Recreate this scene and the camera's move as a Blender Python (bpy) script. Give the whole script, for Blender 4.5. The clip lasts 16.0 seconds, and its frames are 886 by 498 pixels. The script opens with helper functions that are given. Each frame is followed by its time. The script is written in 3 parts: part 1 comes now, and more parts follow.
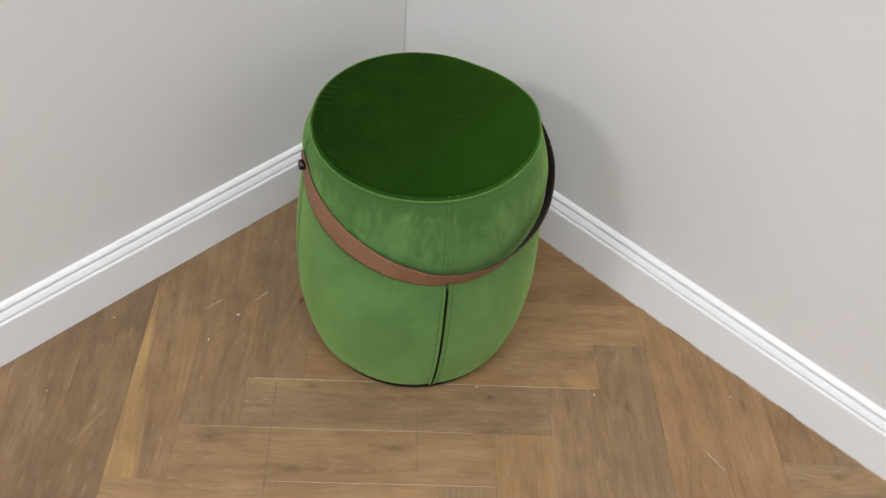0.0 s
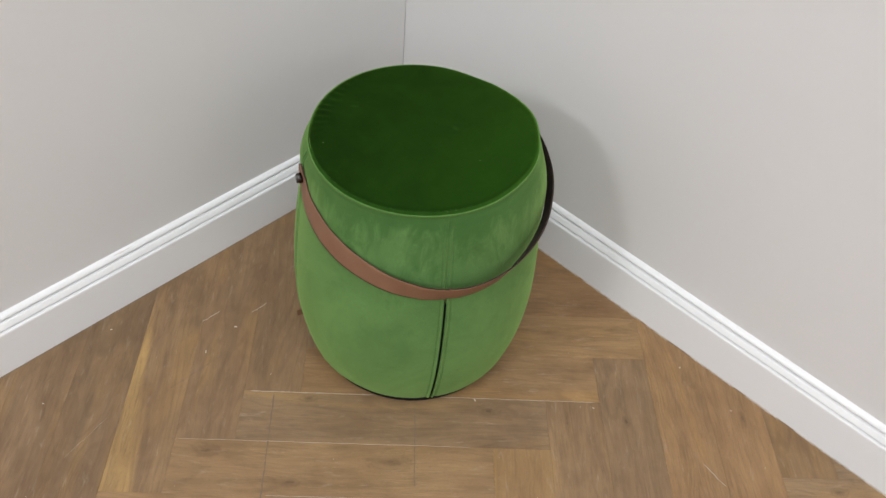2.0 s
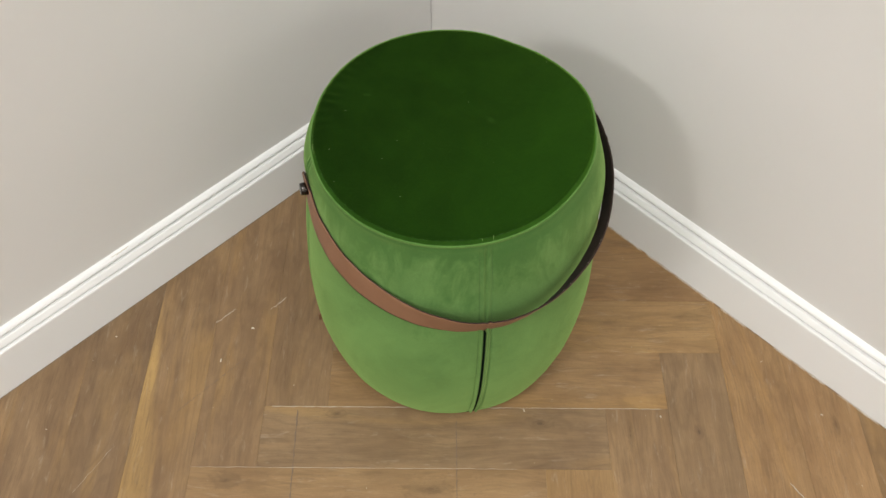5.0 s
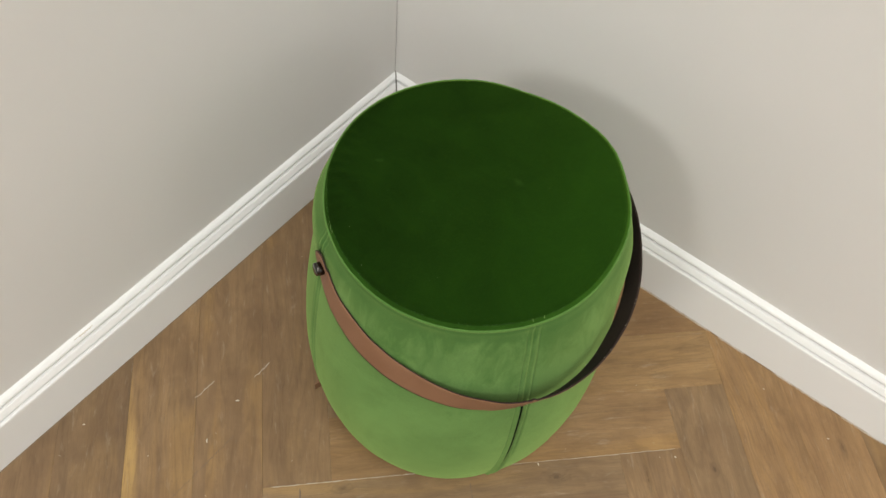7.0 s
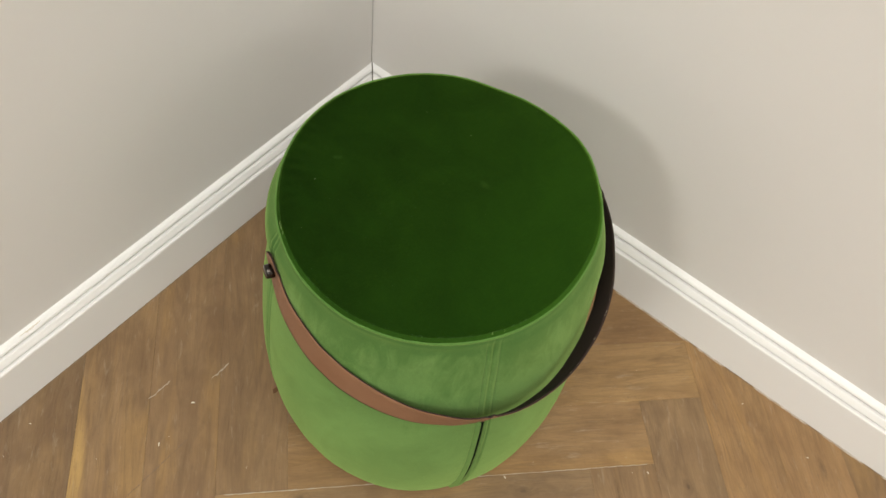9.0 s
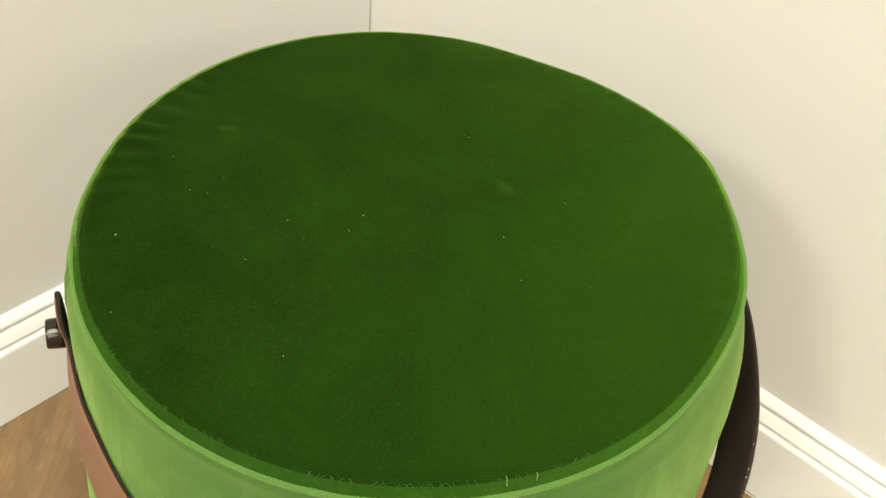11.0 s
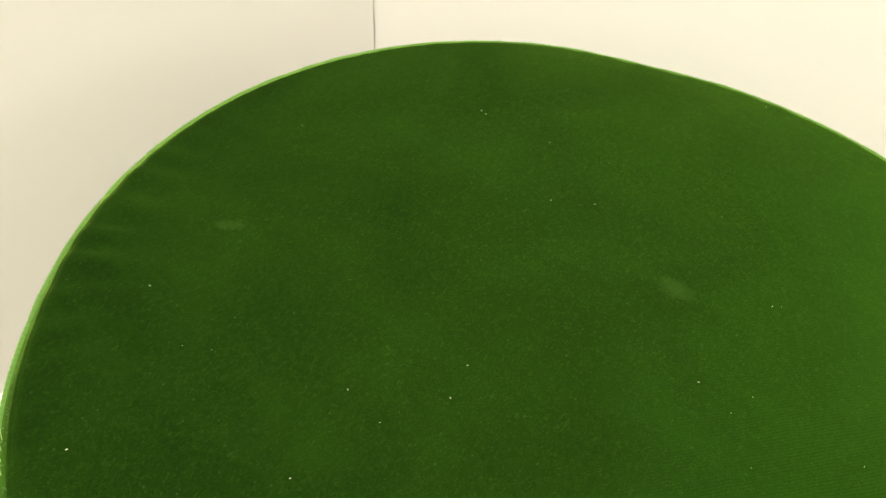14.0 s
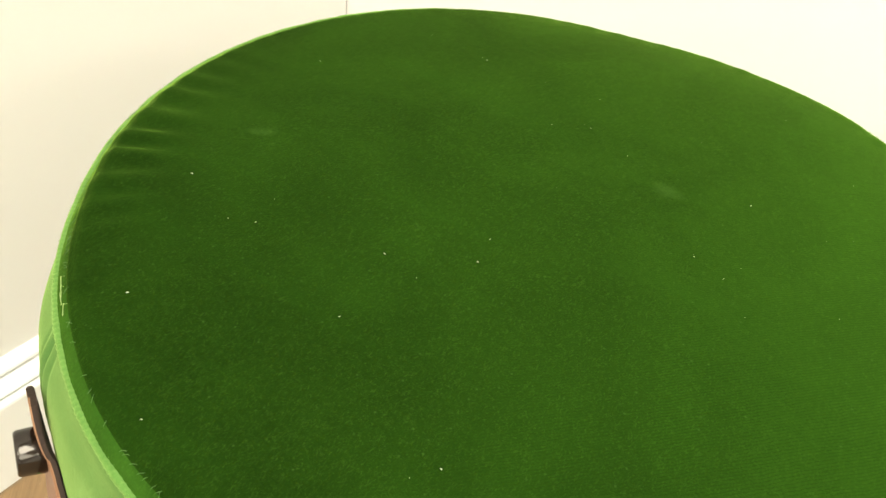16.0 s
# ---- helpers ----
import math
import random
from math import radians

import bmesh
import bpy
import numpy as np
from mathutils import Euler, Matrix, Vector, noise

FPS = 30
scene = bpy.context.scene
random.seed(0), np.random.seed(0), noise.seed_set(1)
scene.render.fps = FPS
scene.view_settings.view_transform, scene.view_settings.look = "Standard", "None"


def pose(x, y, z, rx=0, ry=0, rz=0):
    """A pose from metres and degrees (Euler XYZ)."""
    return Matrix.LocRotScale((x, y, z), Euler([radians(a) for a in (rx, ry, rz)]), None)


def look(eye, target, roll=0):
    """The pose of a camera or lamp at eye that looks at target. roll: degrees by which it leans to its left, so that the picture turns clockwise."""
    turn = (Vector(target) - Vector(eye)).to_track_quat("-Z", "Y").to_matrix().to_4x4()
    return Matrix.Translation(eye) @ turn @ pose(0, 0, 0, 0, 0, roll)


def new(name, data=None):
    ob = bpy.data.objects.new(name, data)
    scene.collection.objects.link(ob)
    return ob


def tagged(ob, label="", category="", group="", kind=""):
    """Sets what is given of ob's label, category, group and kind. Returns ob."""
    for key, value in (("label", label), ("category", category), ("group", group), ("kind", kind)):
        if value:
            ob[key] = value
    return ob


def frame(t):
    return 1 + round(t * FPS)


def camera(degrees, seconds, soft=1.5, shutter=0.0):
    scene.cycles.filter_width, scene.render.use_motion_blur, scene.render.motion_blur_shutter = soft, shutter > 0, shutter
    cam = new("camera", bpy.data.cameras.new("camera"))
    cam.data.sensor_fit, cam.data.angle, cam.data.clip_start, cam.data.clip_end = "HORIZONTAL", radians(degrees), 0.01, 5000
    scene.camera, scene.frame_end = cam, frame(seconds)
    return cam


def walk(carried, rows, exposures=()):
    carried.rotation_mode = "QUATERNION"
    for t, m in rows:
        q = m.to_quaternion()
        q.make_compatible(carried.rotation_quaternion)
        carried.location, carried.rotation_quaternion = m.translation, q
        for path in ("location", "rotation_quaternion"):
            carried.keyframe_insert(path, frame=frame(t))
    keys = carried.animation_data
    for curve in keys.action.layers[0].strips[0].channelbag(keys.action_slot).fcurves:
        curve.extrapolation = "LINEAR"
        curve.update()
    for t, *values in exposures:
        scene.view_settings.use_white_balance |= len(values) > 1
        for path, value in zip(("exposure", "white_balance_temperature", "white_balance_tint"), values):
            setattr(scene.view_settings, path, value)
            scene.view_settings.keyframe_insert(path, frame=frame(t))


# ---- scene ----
cam = camera(55.7, 16.0)
PATH = [
    (0, (0.935, -0.938, 1.061), (0.045, 0.114, -0.389), 5.9),
    (0.5, (0.926, -0.927, 1.059), (0.028, 0.123, -0.387), 5.7),
    (1, (0.914, -0.915, 1.062), (0.017, 0.138, -0.383), 5.8),
    (1.5, (0.909, -0.922, 1.063), (0.014, 0.132, -0.383), 5.9),
    (2, (0.929, -0.927, 1.065), (0.031, 0.129, -0.377), 5.9),
    (2.5, (0.931, -0.931, 1.071), (0.036, 0.123, -0.374), 5.9),
    (3, (0.932, -0.944, 1.07), (0.029, 0.106, -0.373), 5.7),
    (3.5, (0.901, -0.966, 1.062), (-0.004, 0.08, -0.383), 5.6),
    (3.7, (0.892, -0.936, 1.071), (-0.013, 0.073, -0.399), 4.3),
    (5.8, (0.654, -0.705, 1.015), (-0.107, 0.077, -0.661), 0.7),
    (6, (0.623, -0.714, 1.019), (-0.097, 0.102, -0.658), 1.8),
    (6.5, (0.581, -0.731, 1.017), (-0.038, 0.177, -0.654), 5.8),
    (7, (0.595, -0.745, 1.026), (-0.004, 0.207, -0.629), 7.1),
    (7.5, (0.605, -0.751, 1.031), (0.026, 0.247, -0.603), 7.9),
    (8, (0.607, -0.751, 1.021), (0.068, 0.294, -0.596), 9.4),
    (8.2, (0.605, -0.754, 1.015), (0.075, 0.297, -0.602), 9.8),
    (10.3, (0.583, -0.566, 0.832), (-0.073, 0.151, -0.915), 6.9),
    (10.5, (0.561, -0.564, 0.769), (-0.116, 0.319, -0.893), 9.9),
    (11, (0.543, -0.528, 0.639), (-0.364, 0.618, -0.727), 7.0),
    (11.5, (0.535, -0.506, 0.63), (-0.425, 0.668, -0.674), 6.0),
    (12, (0.488, -0.469, 0.605), (-0.493, 0.634, -0.744), 3.8),
    (12.5, (0.416, -0.419, 0.598), (-0.553, 0.53, -0.871), 0.1),
    (13, (0.434, -0.419, 0.588), (-0.509, 0.525, -0.902), 0.7),
    (13.5, (0.434, -0.431, 0.584), (-0.507, 0.519, -0.903), 0.8),
    (14, (0.422, -0.451, 0.58), (-0.426, 0.674, -0.84), 3.0),
    (14.5, (0.404, -0.482, 0.571), (-0.333, 0.763, -0.81), 3.3),
    (15, (0.417, -0.489, 0.575), (-0.31, 0.76, -0.807), 3.1),
    (15.5, (0.434, -0.503, 0.561), (-0.342, 0.767, -0.775), 4.0),
    (16, (0.436, -0.51, 0.555), (-0.363, 0.802, -0.726), 7.8),
]
EXPOSURES = [(0, -0.14, 6280, 9.5), (3.7, -0.14, 6280, 9.5), (5.8, 0.05, 7000, 6), (6.6, -0.05, 6950, 6), (7.5, -0.09, 6800, 7), (8.2, -0.13, 6750, 8), (10.3, 0.39, 8000, 3),
             (11.0, 0.55, 7900, 1), (11.6, 0.49, 8000, 1), (12.0, 0.67, 8200, 1), (12.6, 0.74, 8200, 1), (13.1, 1.11, 7950, 1), (13.6, 0.94, 7950, 1), (14.0, 0.88, 7950, 1),
             (14.6, 0.96, 7950, 1), (15.0, 0.98, 7950, 1), (15.5, 1.17, 7950, 1), (16.0, 1.16, 7950, 1)]
walk(cam, [(t, look(eye, target, roll)) for t, eye, target, roll in PATH], EXPOSURES)

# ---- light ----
# a large shop floor: soft ceiling panels, all out of view, two of which throw the soft shadows on the walls
world = bpy.data.worlds.new("world")
scene.world = world
world.use_nodes = True
world.node_tree.nodes["Background"].inputs[0].default_value = (0.9, 0.95, 1.0, 1)
world.node_tree.nodes["Background"].inputs[1].default_value = 0.02


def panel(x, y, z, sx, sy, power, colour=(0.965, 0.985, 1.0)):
    data = bpy.data.lights.new("unseen_ceiling_light", "AREA")
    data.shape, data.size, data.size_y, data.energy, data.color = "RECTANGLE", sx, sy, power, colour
    ob = new("unseen_ceiling_light", data)
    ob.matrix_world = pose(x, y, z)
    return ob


ROOM, HIGH = 6.4, 2.9
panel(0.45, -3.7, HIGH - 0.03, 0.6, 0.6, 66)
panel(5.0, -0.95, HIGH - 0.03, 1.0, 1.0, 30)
# added fill, no known fixtures: these two brighten the walls and the floor
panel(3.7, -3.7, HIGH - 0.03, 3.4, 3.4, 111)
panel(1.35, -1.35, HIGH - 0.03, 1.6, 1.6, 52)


# ---- materials ----
class Nodes:
    """A node material in few words."""

    def __init__(self, name):
        self.mat = bpy.data.materials.new(name)
        self.mat.use_nodes = True
        self.tree = self.mat.node_tree
        self.bsdf = self.tree.nodes["Principled BSDF"]

    def node(self, kind, operation="", feature="", vector_type=""):
        n = self.tree.nodes.new(kind)
        if operation:
            n.operation = operation
        if feature:
            n.feature = feature
        if vector_type:
            n.vector_type = vector_type
        return n

    def link(self, a, b):
        self.tree.links.new(a, b)

    def coords(self, scale=(1, 1, 1), offset=(0, 0, 0)):
        tc = self.node("ShaderNodeTexCoord")
        mp = self.node("ShaderNodeMapping")
        mp.inputs["Scale"].default_value = scale
        mp.inputs["Location"].default_value = offset
        self.link(tc.outputs["Object"], mp.inputs["Vector"])
        return mp.outputs["Vector"]

    def noise(self, vec, scale, detail=3.0, rough=0.55, warp=0.0):
        n = self.node("ShaderNodeTexNoise")
        self.link(vec, n.inputs["Vector"])
        n.inputs["Scale"].default_value, n.inputs["Detail"].default_value = scale, detail
        n.inputs["Roughness"].default_value, n.inputs["Distortion"].default_value = rough, warp
        return n.outputs["Fac"]

    def voronoi(self, vec, scale, feature="F1"):
        n = self.node("ShaderNodeTexVoronoi", feature=feature)
        self.link(vec, n.inputs["Vector"])
        n.inputs["Scale"].default_value = scale
        return n.outputs["Distance"]

    def ramp(self, fac, *stops):
        n = self.node("ShaderNodeValToRGB")
        el = n.color_ramp.elements
        while len(el) < len(stops):
            el.new(0.5)
        for e, (p, c) in zip(el, stops):
            e.position, e.color = p, (*c, 1) if isinstance(c, tuple) else (c, c, c, 1)
        self.link(fac, n.inputs[0])
        return n.outputs[0]

    def mix(self, fac, a, b, kind="MIX"):
        n = self.node("ShaderNodeMix")
        n.data_type, n.blend_type = "RGBA", kind
        for k, v in ((0, fac), (6, a), (7, b)):
            sock = n.inputs[k]
            if isinstance(v, (int, float)):
                sock.default_value = v if k == 0 else (v, v, v, 1)
            elif isinstance(v, tuple):
                sock.default_value = (*v, 1)
            else:
                self.link(v, sock)
        return n.outputs[2]

    def math(self, op, a, b=0.0):
        n = self.node("ShaderNodeMath", operation=op)
        for sock, v in ((n.inputs[0], a), (n.inputs[1], b)):
            if isinstance(v, (int, float)):
                sock.default_value = v
            else:
                self.link(v, sock)
        return n.outputs[0]

    def bump(self, height, strength, distance, under=None):
        n = self.node("ShaderNodeBump")
        n.inputs["Strength"].default_value, n.inputs["Distance"].default_value = strength, distance
        self.link(height, n.inputs["Height"])
        if under is not None:
            self.link(under, n.inputs["Normal"])
        self.link(n.outputs[0], self.bsdf.inputs["Normal"])
        return n.outputs[0]

    def set(self, **values):
        names = {"colour": "Base Color", "rough": "Roughness", "metal": "Metallic", "spec": "Specular IOR Level", "sheen": "Sheen Weight",
                 "sheen_rough": "Sheen Roughness", "sheen_tint": "Sheen Tint", "coat": "Coat Weight"}
        for k, v in values.items():
            sock = self.bsdf.inputs[names[k]]
            if isinstance(v, tuple):
                sock.default_value = (*v, 1)
            elif isinstance(v, (int, float)):
                sock.default_value = v
            else:
                self.link(v, sock)
        return self


def paint(name, colour, rough, grain):
    m = Nodes(name)
    v = m.coords()
    big = m.noise(v, 2.3, 4)
    fine = m.noise(v, 260, 3)
    roller = m.noise(v, 70, 4)
    low = tuple(c * 0.95 for c in colour)
    m.set(colour=m.mix(big, low, tuple(min(1, c * 1.03) for c in colour)), rough=m.ramp(roller, (0.3, rough - 0.06), (0.7, rough + 0.06)), spec=0.35)
    first = m.bump(roller, grain, 0.0006)
    m.bump(fine, grain * 0.7, 0.0002, first)
    return m.mat


WALL = paint("wall_paint", (0.688, 0.673, 0.665), 0.62, 0.22)
TRIM = paint("trim_gloss_paint", (0.80, 0.80, 0.805), 0.38, 0.06)
CEIL = paint("ceiling_paint", (0.80, 0.79, 0.77), 0.8, 0.2)
SEALANT = paint("sealant", (0.62, 0.57, 0.50), 0.5, 0.4)
JOINT = paint("joint_dirt", (0.21, 0.150, 0.100), 0.9, 0.3)
CRACK = paint("crack_dirt", (0.09, 0.08, 0.07), 0.9, 0.3)


# (x, y, angle of the board, half length, half width)
KNOTS = ((0.546, -0.335, 45, 0.013, 0.007), (0.982, -0.063, 45, 0.010, 0.006), (0.509, -0.498, 45, 0.022, 0.010), (0.436, -0.622, 45, 0.014, 0.006), (0.319, -0.675, 45, 0.015, 0.009),
         (0.349, -0.516, 45, 0.010, 0.004), (0.700, -0.195, 135, 0.008, 0.004), (0.822, -0.060, 135, 0.014, 0.004), (0.640, -0.262, 135, 0.016, 0.003))


def oak(name, sap=0.0, joined_boards=False):
    """Worn brown oak boards: long grain, pores, knots, scuffs. The board's own colour tints it; sap: a yellow sapwood wedge along one edge."""
    m = Nodes(name)
    tc = m.node("ShaderNodeTexCoord")
    info = m.node("ShaderNodeObjectInfo")
    shift = m.node("ShaderNodeVectorMath", operation="SCALE")
    shift.inputs[0].default_value = (3.7, 5.1, 2.3)
    m.link(info.outputs["Random"], shift.inputs["Scale"])
    add = m.node("ShaderNodeVectorMath", operation="ADD")
    m.link(tc.outputs["Object"], add.inputs[0])
    m.link(shift.outputs[0], add.inputs[1])

    def stretched(sx, sy, sz=1.0):
        mp = m.node("ShaderNodeMapping")
        mp.inputs["Scale"].default_value = (sx, sy, sz)
        m.link(add.outputs[0], mp.inputs["Vector"])
        return mp.outputs["Vector"]

    # knots: sparse points pull the grain round them
    knot = m.node("ShaderNodeTexVoronoi", feature="F1")
    m.link(stretched(6.5, 13), knot.inputs["Vector"])
    knot.inputs["Scale"].default_value = 1.0
    knot_mask = m.ramp(knot.outputs["Distance"], (0.03, 1.0), (0.16, 0.22), (0.32, 0.0))
    chosen = m.node("ShaderNodeSeparateColor")
    m.link(knot.outputs["Color"], chosen.inputs[0])
    some = m.math("GREATER_THAN", chosen.outputs[0], 0.80)
    knots = m.math("MULTIPLY", knot_mask, some)

    # the large knots: an eye each, lying along its board
    place = m.node("ShaderNodeNewGeometry")
    for kx, ky, turn, sx, sy in KNOTS:
        mp = m.node("ShaderNodeMapping", vector_type="TEXTURE")
        mp.inputs["Location"].default_value = (kx, ky, 0)
        mp.inputs["Rotation"].default_value = (0, 0, radians(turn))
        mp.inputs["Scale"].default_value = (sx * 1.7, sy * 1.6, 1)
        m.link(place.outputs["Position"], mp.inputs["Vector"])
        far_off = m.node("ShaderNodeVectorMath", operation="LENGTH")
        m.link(mp.outputs[0], far_off.inputs[0])
        rag = m.math("ADD", far_off.outputs["Value"], m.math("MULTIPLY", m.math("SUBTRACT", m.noise(stretched(70, 130), 1.0, 4, 0.65, 0.5), 0.5), 1.1))
        knots = m.math("MAXIMUM", knots, m.ramp(rag, (0.05, 0.85), (0.30, 0.42), (1.15, 0.0)))

    bend = m.node("ShaderNodeVectorMath", operation="MULTIPLY_ADD")
    near = m.node("ShaderNodeCombineXYZ")
    m.link(knots, near.inputs[1])
    m.link(near.outputs[0], bend.inputs[0])
    bend.inputs[1].default_value = (0, 0.5, 0)
    m.link(stretched(3.0, 24), bend.inputs[2])
    # wavy brushed grain: fine dark lines that wander along the board
    swing = m.math("ADD", m.math("MULTIPLY", m.noise(stretched(7, 15), 1.0, 3, 0.55, 0.4), 0.034), m.math("MULTIPLY", knots, 0.010))
    lift = m.node("ShaderNodeCombineXYZ")
    m.link(swing, lift.inputs[1])
    wavy = m.node("ShaderNodeVectorMath", operation="ADD")
    m.link(add.outputs[0], wavy.inputs[0])
    m.link(lift.outputs[0], wavy.inputs[1])
    fine_scale = m.node("ShaderNodeMapping")
    fine_scale.inputs["Scale"].default_value = (20, 470, 1)
    m.link(wavy.outputs[0], fine_scale.inputs["Vector"])
    lines = m.noise(fine_scale.outputs["Vector"], 1.0, 4, 0.62)
    brushed = m.noise(stretched(9, 20), 1.0, 3, 0.6, 0.8)
    grain = m.noise(bend.outputs[0], 1.6, 6, 0.62, 0.9)
    bands = m.noise(stretched(1.6, 11), 1.3, 4, 0.55, 1.2)
    pores = m.noise(stretched(38, 720), 1.0, 3, 0.6)
    blotch = m.noise(stretched(5, 11), 1.4, 5, 0.65, 0.6)
    ray = m.noise(stretched(26, 90), 1.0, 4, 0.7, 1.6)

    arches = m.noise(stretched(2.4, 15), 1.0, 3, 0.5, 0.7)
    arches = m.math("SINE", m.math("MULTIPLY", m.math("ADD", arches, m.math("MULTIPLY", knots, 0.35)), 62.0))
    base = m.ramp(grain, (0.28, (0.235, 0.156, 0.092)), (0.45, (0.285, 0.190, 0.112)), (0.60, (0.322, 0.215, 0.126)), (0.75, (0.360, 0.242, 0.142)))
    base = m.mix(m.ramp(bands, (0.54, 0.0), (0.68, 0.50)), base, (0.430, 0.275, 0.120))
    if sap:
        at = m.node("ShaderNodeSeparateXYZ")
        m.link(tc.outputs["Object"], at.inputs[0])
        edge = m.math("SUBTRACT", at.outputs[1], m.math("ADD", m.math("MULTIPLY", at.outputs[0], 0.15), 0.0270))
        edge = m.math("ADD", edge, m.math("MULTIPLY", m.math("SUBTRACT", bands, 0.5), 0.05))
        base = m.mix(m.ramp(edge, (0.0, 0.0), (0.012, sap)), base, (0.520, 0.350, 0.150))
    base = m.mix(m.ramp(blotch, (0.36, 0.38), (0.60, 0.0)), base, (0.180, 0.112, 0.070))
    base = m.mix(m.ramp(arches, (0.35, 0.0), (0.95, 0.22)), base, (0.155, 0.098, 0.060))
    base = m.mix(m.math("MULTIPLY", m.ramp(lines, (0.36, 0.50), (0.52, 0.0)), m.ramp(brushed, (0.40, 0.06), (0.64, 0.70))), base, (0.120, 0.080, 0.052))
    base = m.mix(m.ramp(lines, (0.58, 0.0), (0.74, 0.22)), base, (0.43, 0.32, 0.20))
    base = m.mix(m.ramp(ray, (0.56, 0.0), (0.72, 0.20)), base, (0.40, 0.30, 0.20))
    base = m.mix(m.ramp(pores, (0.34, 0.18), (0.47, 0.0)), base, (0.125, 0.082, 0.054))
    base = m.mix(m.math("MULTIPLY", knots, 0.70), base, (0.070, 0.046, 0.032))
    base = m.mix(1.0, base, (0.945, 0.910, 0.810), "MULTIPLY")
    base = m.mix(1.0, base, info.outputs["Color"], "MULTIPLY")
    if joined_boards:
        base = m.mix(1.0, base, m.ramp(place.outputs["Random Per Island"], (0.0, (0.80, 0.79, 0.78)), (0.5, (0.98, 0.96, 0.93)), (1.0, (1.14, 1.09, 0.98))), "MULTIPLY")
    # worn and grimy patches that run on over the boards, and pale dusty scuffs
    grime = m.noise(place.outputs["Position"], 7.0, 5, 0.62, 0.8)
    base = m.mix(m.ramp(grime, (0.42, 0.45), (0.62, 0.0)), base, m.mix(1.0, base, (0.70, 0.66, 0.64), "MULTIPLY"))
    specks = m.noise(place.outputs["Position"], 260.0, 3, 0.7)
    base = m.mix(m.ramp(specks, (0.30, 0.30), (0.42, 0.0)), base, (0.110, 0.072, 0.048))
    scuff = m.noise(stretched(22, 120), 1.0, 5, 0.7, 0.6)
    base = m.mix(m.ramp(scuff, (0.59, 0.0), (0.74, 0.30)), base, (0.47, 0.40, 0.31))
    m.set(colour=base, rough=m.ramp(blotch, (0.35, 0.40), (0.70, 0.58)), spec=0.38)
    first = m.bump(grain, 0.25, 0.0008)
    second = m.bump(lines, 0.30, 0.0005, first)
    m.bump(pores, 0.30, 0.0003, second)
    return m.mat


OAK = oak("brown_oak_boards")
FAR_OAK = oak("brown_oak_far_boards", joined_boards=True)
SAP_OAK = oak("brown_oak_with_sapwood", 0.90)


TIPS = (0.30, 0.50, 0.09)  # colour of the pile's tips


